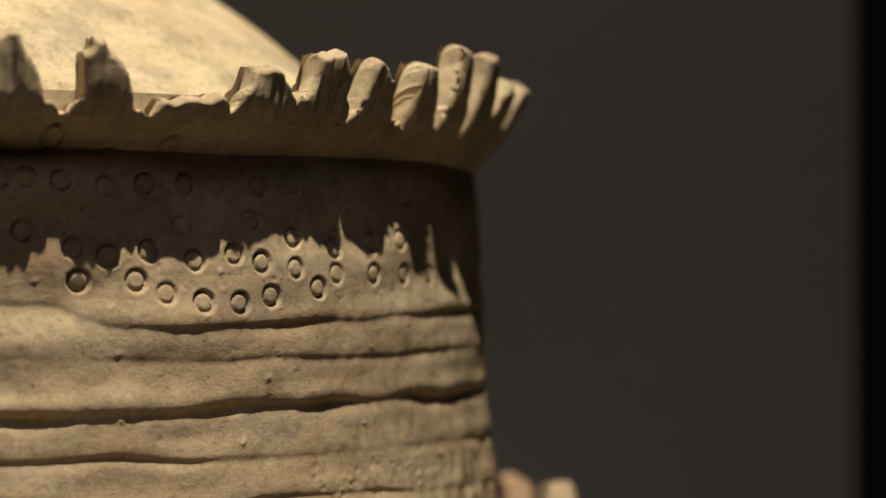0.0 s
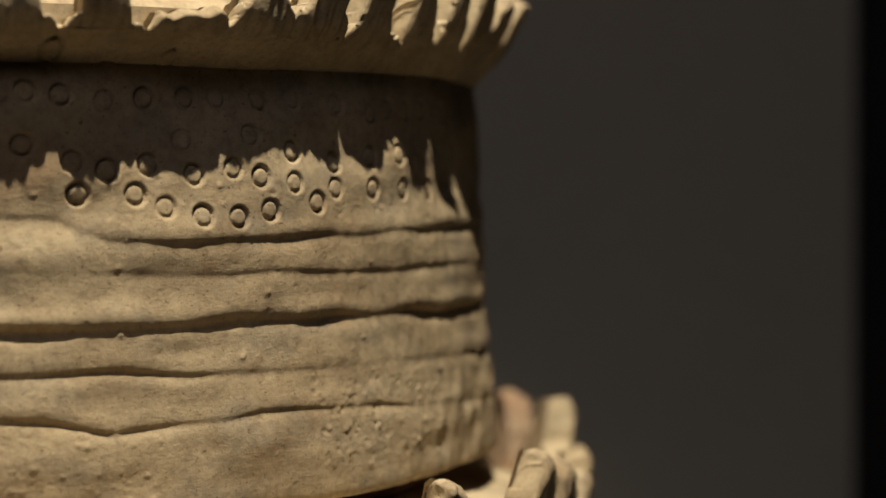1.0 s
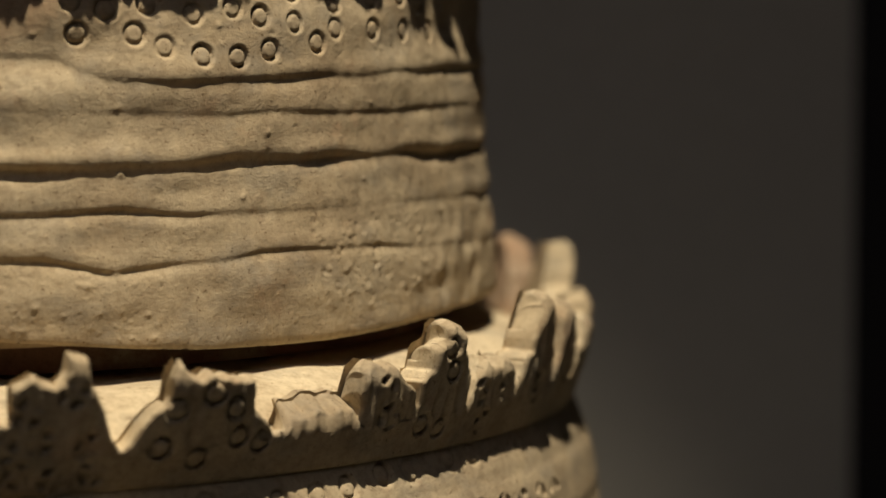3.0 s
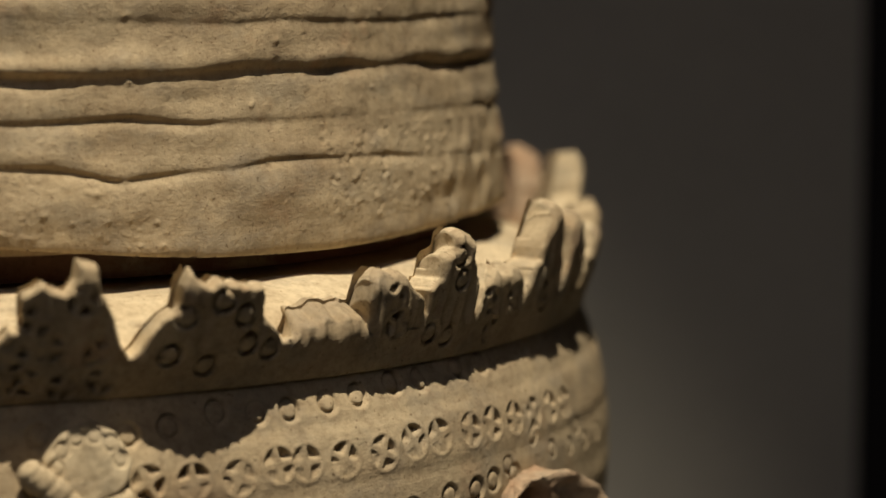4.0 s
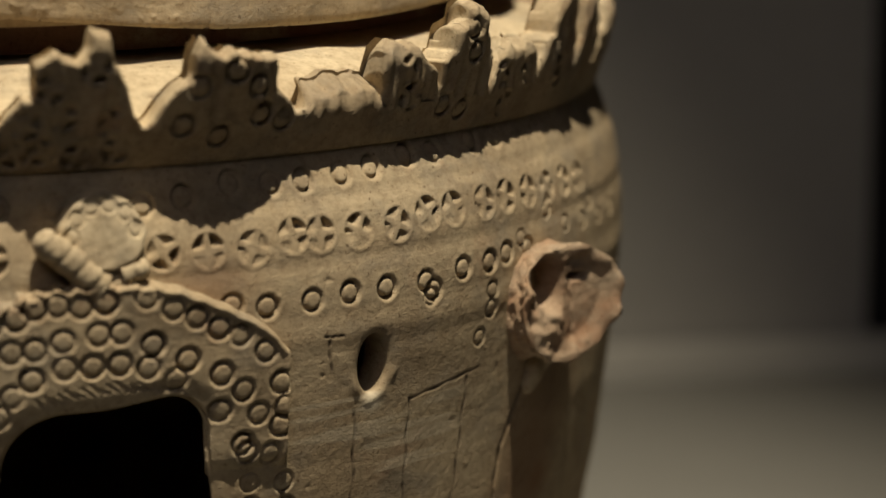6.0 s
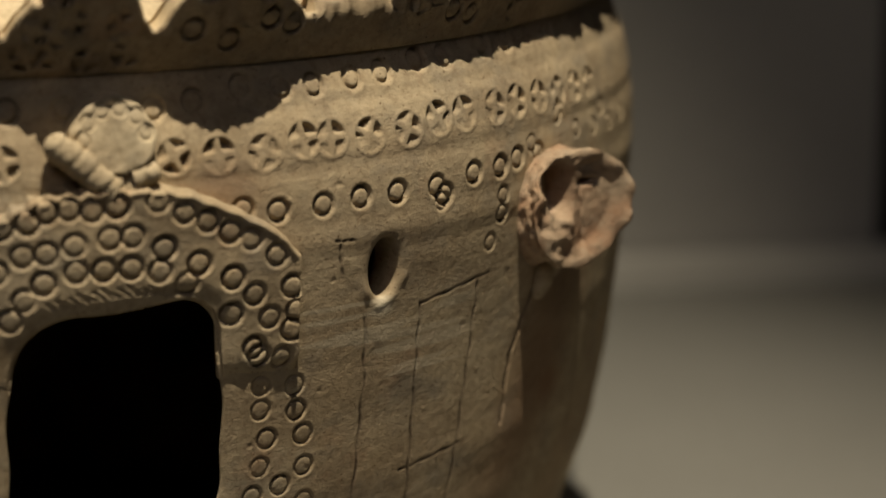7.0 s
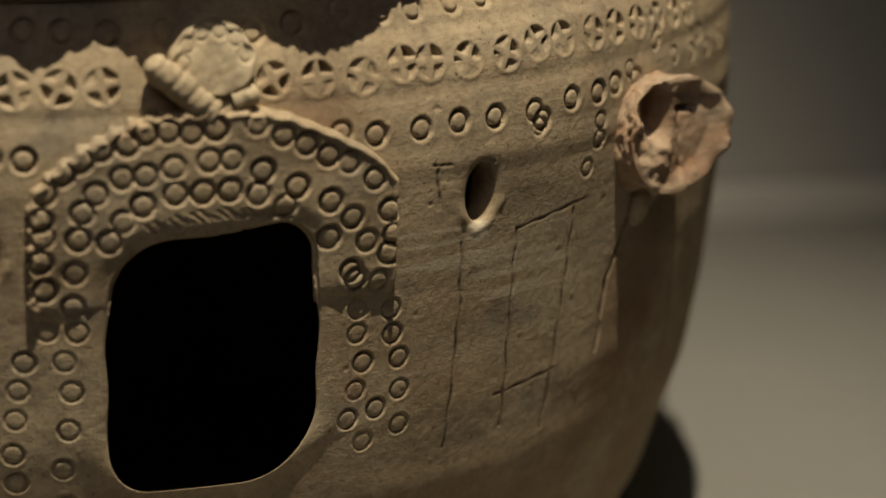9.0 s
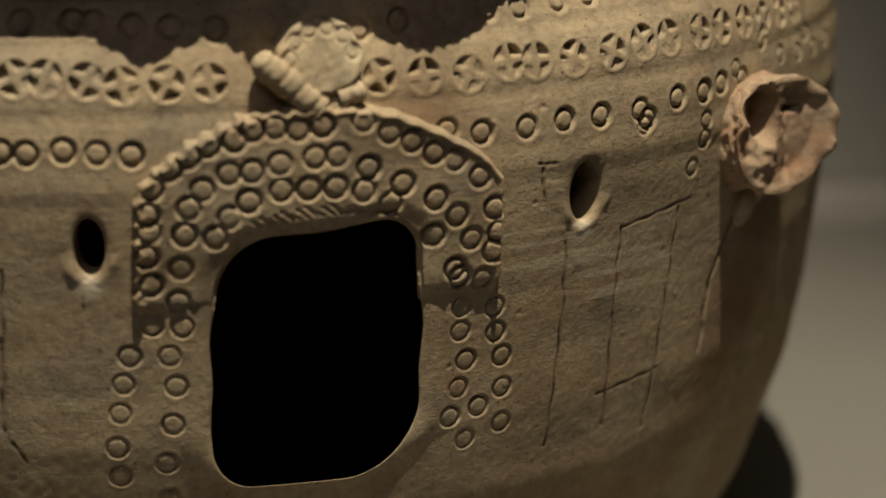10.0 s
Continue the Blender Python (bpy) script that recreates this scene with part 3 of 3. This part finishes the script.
# ---------------------------------------------------------------- the lid
lid = thing("domed_cover", (0, 0, TOP + .309), "pale clay domed cover with coiled wall and battlements on the ossuary", "cover")
lid_line = smooth([(.295, .2350), (.310, .2347), (.328, .2335), (.346, .2323), (.369, .2300), (.392, .2293), (.415, .2286), (.438, .2270), (.459, .2254), (.47, .2254)], .003)
LID_ROWS = [[(3.7, 0.4495), (6.2, 0.4496), (8.3, 0.4500), (11.3, 0.4491), (15.2, 0.4478), (18.8, 0.4488), (22.7, 0.4491), (25.9, 0.4494), (30.2, 0.4490), (33.8, 0.4497), (39.0, 0.4482), (43.9, 0.4463), (46.9, 0.4480), (49.9, 0.4479), (53.0, 0.4482), (57.7, 0.4477)], [(4.3, 0.4327), (8.0, 0.4328), (12.2, 0.4273), (15.1, 0.4246), (18.8, 0.4265), (22.9, 0.4234), (22.0, 0.4347), (28.7, 0.4369), (26.7, 0.4257), (29.6, 0.4229), (33.4, 0.4317), (38.6, 0.4279), (43.8, 0.4301), (48.6, 0.4313), (52.2, 0.4289), (57.5, 0.4306)], [(12.6, 0.4168), (17.5, 0.4168), (20.1, 0.4125), (23.5, 0.4096), (27.0, 0.4091), (30.4, 0.4115), (33.3, 0.4209), (36.0, 0.4141), (38.5, 0.4190), (43.8, 0.4189), (49.0, 0.4187), (54.4, 0.4185), (60.8, 0.4178), (4.3, 0.4163)]]
drift, crease, lump = Waves(31, 20, .4, 1.4), Waves(33, 26, .6, 2.2), Waves(37, 30, .5, 2.0)
# joints between the coils: (degrees, height) along each, depth along (degrees), width
GROOVES = [
    ([(6.4, .4081), (10.7, .4085), (15.0, .4014), (20.5, .4006), (30.7, .4012), (42.6, .4027), (65.3, .4039)], [(0, .0008), (14, .0009), (22, .0014), (50, .0011), (75, .0009)], .0019),
    ([(6.4, .3908), (25.9, .3891), (30.6, .3906), (39.1, .3886), (46.9, .3889), (55.9, .3903), (69.3, .3905)], [(0, .0001), (24, .0003), (34, .0009), (48, .0009), (58, .0004), (75, .0006)], .0016),
    ([(6.3, .3723), (20.4, .3722), (25.8, .3739), (30.5, .3729), (46.7, .3736), (70.5, .3729)], [(0, .0013), (12, .0024), (26, .0020), (50, .0012), (75, .0012)], .0022),
    ([(6.3, .3574), (16.3, .3582), (22.4, .3564), (35.4, .3561), (53.8, .3559), (72.2, .3547)], [(0, .0004), (14, .0010), (28, .0005), (40, .0002), (60, .0004), (75, .0009)], .0015),
    ([(6.2, .3429), (9.3, .3425), (14.7, .3381), (20.1, .3399), (25.4, .3408), (28.8, .3428), (35.1, .3428), (45.8, .3405), (70.8, .3365)], [(0, .0005), (12, .0010), (24, .0006), (30, .0009), (44, .0006), (60, .0003), (75, .0009)], .0013)]

LID_GRIT = (grit(11, 260, -6, 85, .315, .455, .0004, .0013, -1) + grit(12, 260, -6, 85, .315, .455, .0004, .0014, 1)
            + grit(13, 110, 36, 55, .320, .350, .0005, .0016, 1) + grit(14, 110, 34, 55, .320, .352, .0005, .0014, -1) + grit(15, 120, -4, 20, .315, .34, .0005, .0016, 1))

def lid_edge(T):
    return np.interp(T, [-30, 0, 6, 17, 23, 31, 37, 47, 58, 69, 80, 200, 330], [.3175, .3178, .3172, .3130, .3113, .3105, .3106, .3120, .3138, .3142, .3138, .313, .3175])

def lid_radius(T, Z):
    x = np.radians(T) * .229
    r = lid_line(Z) + .0008 * drift(x * 40, Z * 80)
    r = r + .0007 * (1 - .6 * ease(T, 18, 45)) * drift(x * 75 + 5, Z * 210) * (1 + .6 * ease(Z, .385, .42)) + .00020 * crease(x * 150, Z * 210) + .00008 * lump(x * 480, Z * 520)
    for path, depths, wide in GROOVES:
        line = np.interp(T, *zip(*path)) + .00035 * lump(x * 90, path[0][1] * 500)
        deep = np.interp(T, *zip(*depths)) * (.8 + .35 * np.clip(crease(x * 55, path[0][1] * 4000), -1, 1))
        off = Z - line
        # sharp lip above, soft shoulder below
        r = r - deep * np.where(off > 0, np.exp(-(off / (wide * .75)) ** 2), np.exp(-(off / (wide * 1.5)) ** 2))
        r = r + deep * .55 * np.exp(-((off - .0042) / .0032) ** 2)
    rough = ease(drift(x * 60 + 9, Z * 60), .1, 1.2) * (1 - ease(Z, .335, .365))
    r = r + .0004 * rough * lump(x * 330, Z * 330)
    r = r + stamp_field(T, Z, LID_GRIT, .23, .005, speck)
    for row in LID_ROWS:
        r = r + stamp_field(T, Z, row, .228, .007, ring_shape(.0035, .0016, .00062))
    r = r - .0014 * np.exp(-(Z - lid_edge(T)) / .0016)
    return r

# the lid's bottom edge has the gap's shade in its colour too
child(skin("wall", np.arange(-10, 92, .12), np.arange(.3085, .4660, .0005), lid_radius, BUFF, lambda T, Z: Z - lid_edge(T), .012, edge_mat=GAP_SHADE), lid)
child(skin("wall", np.linspace(92, 350, 120), np.linspace(.314, .4660, 30), lambda T, Z: lid_line(Z), BUFF), lid)
child(skin("lining", np.linspace(0, 360, 121)[::-1], np.linspace(.314, .48, 6), lambda T, Z: lid_line(np.minimum(Z, .45)) - .012, BUFF), lid)

up_flare_line = smooth([(.4560, .2254), (.4605, .2260), (.468, .2328), (.476, .2397), (.489, .2468), (.500, .2518), (.52, .260)], .002)
def up_shape(T, Z):
    return up_flare_line(Z) + (.0075 * (1 - ease(T, 20, 34)) + .0022 * (1 - ease(T, 37, 47)) * ease(T, -60, -40)) * ease(Z, .46, .472) - (.26 - .11 * ease(T, 24, 36)) * np.maximum(Z - .4745, 0) * (1 - ease(T, 66, 76)) + .0004 * drift(np.radians(T) * 12, Z * 80)
def up_band(T, Z):
    # the foot of the band runs into the wall
    return up_shape(T, Z) - .006 * (1 - ease(Z, .4580, .4612)) + stamp_field(T, Z, UP_RINGS, .235, .007, ring_shape(.0037, .0024, .0006))
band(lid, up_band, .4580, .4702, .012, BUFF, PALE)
# tooth edges in PALE: light on sides and tops is painted as lighter clay
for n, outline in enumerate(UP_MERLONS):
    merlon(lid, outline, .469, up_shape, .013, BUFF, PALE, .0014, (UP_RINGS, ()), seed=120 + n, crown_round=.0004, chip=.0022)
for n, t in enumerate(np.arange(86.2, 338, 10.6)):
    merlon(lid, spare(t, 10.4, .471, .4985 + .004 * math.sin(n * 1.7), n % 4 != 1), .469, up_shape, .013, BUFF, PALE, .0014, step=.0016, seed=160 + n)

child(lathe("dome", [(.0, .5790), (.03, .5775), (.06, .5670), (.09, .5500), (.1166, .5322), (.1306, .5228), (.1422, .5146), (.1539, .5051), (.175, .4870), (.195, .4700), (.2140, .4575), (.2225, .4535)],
            np.linspace(0, 360, 241), PALE, .0008, 9), lid)

# ---------------------------------------------------------------- arch over the opening
ARCH_OUTLINE = [(-3.3, 0.1584), (-2.9, 0.2131), (-1.9, 0.2193), (0.6, 0.2290), (3.9, 0.2366), (5.7, 0.2386), (9.1, 0.2394), (12.1, 0.2385), (14.4, 0.2359), (17.6, 0.2288), (20.6, 0.2204), (22.4, 0.2109), (22.6, 0.1475)]
ARCH_OUTER = [(-1.8, 0.2145), (-0.6, 0.2207), (0.6, 0.2247), (1.9, 0.2281), (3.6, 0.2296), (4.8, 0.2327), (6.2, 0.2331), (7.7, 0.2323), (9.3, 0.2332), (12.0, 0.2338), (13.8, 0.2294), (15.4, 0.2258), (17.0, 0.2214), (18.5, 0.2182), (20.4, 0.2118), (21.6, 0.2004)]
ARCH_MIDDLE = [(1.5, 0.2137), (3.2, 0.2188), (4.7, 0.2192), (6.5, 0.2214), (8.8, 0.2229), (10.3, 0.2230), (12.4, 0.2181), (14.8, 0.2120), (17.2, 0.2059), (18.8, 0.1994), (20.0, 0.1906), (21.7, 0.1854), (22.0, 0.1919)]
ARCH_INNER = [(0.6, 0.2077), (2.3, 0.1977), (3.2, 0.2043), (4.5, 0.2095), (6.6, 0.2127), (8.4, 0.2127), (10.2, 0.2127), (12.1, 0.2106), (0.3, 0.1990), (17.2, 0.1934), (14.0, 0.2057), (21.1, 0.1759)]
ARCH_MARKS = ARCH_OUTER + ARCH_MIDDLE + ARCH_INNER + JAMB_LEFT[:6] + JAMB_RIGHT[:2]

def arch_distance(T, Z):
    x = np.radians(T - DOOR[0]) * .279
    a = np.arctan2(Z - .185, x)
    return polygon_distance(T, Z, ARCH_OUTLINE, .279) + .0006 * np.sin(a * 62) * (x < .004) + .0002 * np.sin(a * 41)

def arch_gap(T, Z):
    return np.minimum(arch_distance(T, Z), door_distance(T, Z) - .0012)

HATCH = [(4.6 + k * .52, .2030 + .0010 * math.sin(k * 2.1) + .003 * math.sin(max(k - 1, 0) / 17 * math.pi), 5.3 + k * .53,
          .2005 + .003 * math.sin(max(k - 1, 0) / 17 * math.pi)) for k in range(19)]

def arch_radius(T, Z):
    d, e = arch_distance(T, Z), door_distance(T, Z)
    x = np.radians(T) * .279
    fall = ease(Z, .1690, .1765)
    r = body_line(np.minimum(Z, .2255)) + .0004 * slow(x * 60, Z * 70) + .00012 * mid(x * 150, Z * 200)
    r = r + fall * ((.0010 + .0034 * np.clip((Z - .165) / .07, 0, 1)) * np.sqrt(np.clip(d / .0040, 0, 1)) + .0019 * np.exp(-((d - .0018) / .0013) ** 2) - .0010 * (1 - ease(e, .001, .008)))
    r = r + .0004 - .0008 * (1 - fall) - .0009 * cut(T, Z, HATCH, .279, .00045)
    return r + stamp_field(T, Z, ARCH_MARKS, .279, .007, ring_shape(.0038, .0017, .00062))

arch = child(skin("arch_moulding", np.arange(-3.6, 25.2, .11), np.arange(.1695, .2470, .00048), arch_radius, BUFF, arch_gap, .006), vessel,
             "raised clay arch covered with stamped circles")

# ---------------------------------------------------------------- ornaments in front of the wall
def local_frame(turn, height, out):
    """Maps (sideways, up, outwards) from a point of the wall to the plinth's axes."""
    a = math.radians(turn)
    side, way = Vector((math.cos(a), math.sin(a), 0)), Vector((math.sin(a), -math.cos(a), 0))
    base = way * out + Vector((0, 0, height))
    return lambda u, v, w: base + side * u + Vector((0, 0, v)) + way * w

def sheet(name, place, rings, around, fn, mat):
    """A closed fan of rings: fn(ring 0..1, angle) gives (u, v, w)."""
    verts = [tuple(place(*fn(i / rings, 2 * math.pi * j / around))) for i in range(rings + 1) for j in range(around)]
    faces = [(i * around + j, i * around + (j + 1) % around, (i + 1) * around + (j + 1) % around, (i + 1) * around + j)
             for i in range(rings) for j in range(around)]
    return mesh_object(name, verts, faces, mat)

ros_wave, stub_wave = Waves(71, 18, .6, 2), Waves(73, 26, .5, 2.2)

def rosette(s, a):
    edge = .0134 * (1 + .022 * math.sin(9 * a + .4) + .012 * math.sin(5 * a)) * (1.0 if math.sin(a) > -.3 else 1 - .25 * (-.3 - math.sin(a)) / .7)
    if s < .8:
        k = s / .8
        rho = edge * k
        u, v = rho * math.cos(a), rho * math.sin(a)
        w = .0030 + .00014 * float(ros_wave(u * 330, v * 330)) + .00005 * float(ros_wave(u * 1400, v * 1100)) - .0007 * float(ease(k, .90, 1.0))
        # thumb marks along the upper rim, each with a sharp inner lip
        near = round((a - .25) / .56) * .56 + .25
        if -.4 < near < 3.6:
            du, dv = u - .0108 * math.cos(near), v - .0108 * math.sin(near)
            out = du * math.cos(near) + dv * math.sin(near)
            w -= .0011 * (1 - float(ease(math.hypot(du, dv), .0020, .0030))) * float(ease(out, -.0028, .0022))
            w -= .0007 * math.exp(-((math.hypot(du, dv) - .0026) / .0005) ** 2) * (out < .0006)
    else:
        k = (s - .8) / .2
        rho = edge * (1 + .05 * math.sin(k * math.pi / 2))
        w = .0023 - .016 * k ** 1.4
    return rho * math.cos(a), rho * math.sin(a) * 1.02, w - .16 * rho * math.sin(a)

child(sheet("rosette", local_frame(9.40, 0.2530, .2772), 40, 132, rosette, PALE), vessel, "finger-pressed clay disc above the arch")

def roll(name, start, end, place, r0, r1, bulges, mat):
    """A rolled lump of clay from start to end with pressed rings and a rounded tip."""
    s0, s1 = Vector(start), Vector(end)
    axis = (s1 - s0).normalized()
    one = axis.cross(Vector((0, 0, 1))).normalized()
    two = axis.cross(one)
    def fn(s, a):
        k = s
        notch = (k * bulges + .18 * math.cos(a)) % 1 - .5
        r = (r0 + (r1 - r0) * k) * (1 - .13 * math.exp(-(notch / .10) ** 2) + .06 * notch)
        r *= math.sqrt(max(0, 1 - max(0, (k - .84) / .16) ** 2))
        r *= 1 + .04 * float(ros_wave(k * 9, math.cos(a) * 3))
        p = s0 + (s1 - s0) * k + one * r * math.cos(a) + two * r * math.sin(a)
        return p.x, p.y, p.z
    return sheet(name, place, 36, 36, fn, mat)

here = local_frame(9.40, 0.2530, .2772)
child(roll("horn", (-.0010, -.0148, .0005), (-.0218, .0022, .0030), here, .0056, .0046, 4, PALE), vessel)
child(roll("horn", (.0060, -.0120, .001), (.0142, -.0092, .0020), here, .0040, .0030, 1, PALE), vessel)
child(roll("knob", (-.0040, -.0160, -.004), (-.0042, -.0146, .0030), here, .0056, .0050, 1, PALE), vessel)
child(roll("knob", (.0040, -.0155, -.004), (.0046, -.0140, .0032), here, .0054, .0046, 1, PALE), vessel)

# broken stub of a handle on the side
def stub(s, a):
    jag = 1 + .045 * math.sin(3 * a + 1) + .015 * math.sin(6 * a) + .025 * float(stub_wave(math.cos(a) * 2.4, math.sin(a) * 2.4))
    tall = 1.08 if math.sin(a) < 0 else 1.0
    chips = .0008 * math.sin(2 * a + 2.2) + .0004 * math.sin(11 * a) + .0006 * float(stub_wave(math.cos(a) * 7, math.sin(a) * 7))
    if s < .40:
        k = s / .40
        rho = (.0205 + .0035 * (1 - k) ** 2 - .0015 * math.sin(k * math.pi)) * jag
        rho += (.0006 * float(stub_wave(a * 9, k * 12)) + .0004 * float(stub_wave(a * 26, k * 31))) * k
        w = -.006 + (.0155 + .0085 * math.cos(a) + chips + .006) * k
    else:
        k = (s - .40) / .60
        rho = .0205 * jag * (1 - k)
        u, v = rho * math.cos(a), rho * math.sin(a)
        bowl = .0007 * float(ease(k, .05, .18)) + .0026 * float(ease(u, -.005, .003)) * float(ease(k, .12, .34))
        pit = .026 * math.exp(-(((u + .0072 + .15 * v) / .0046) ** 2 + ((v - .0080) / .0090) ** 2) ** 2)
        crack = .0014 * math.exp(-((u - .0022 + .10 * v + .0004 * math.sin(v * 900)) / .0006) ** 2) * float(ease(v, .007, .005))
        crack += .0050 * math.exp(-((u - .0050 - .4 * (v - .0075)) / .0034) ** 2 - ((v - .0072) / .0012) ** 2)
        grain = (.00015 if u > -.003 else .0007) * float(stub_wave(u * 260, v * 260)) + (.00008 if u > -.003 else .0004) * float(stub_wave(u * 800, v * 800))
        w = .0155 + .415 * u + chips * (1 - float(ease(k, 0, .30))) - bowl - pit - crack + grain * float(ease(k, 0, .1))
    u = rho * math.cos(a)
    return u * (1.24 if u < 0 else 1.0), rho * math.sin(a) * tall, w

child(sheet("handle_stub", local_frame(48.70, 0.2093, .2750), 110, 120, stub, BROKEN), vessel, "broken reddish clay handle stub")

child(roll("handle_tail", (.0020, -.0160, .0030), (-.0045, -.0370, -.0005), local_frame(48.70, 0.2093, .2740), .0075, .0022, 1, BUFF), vessel)
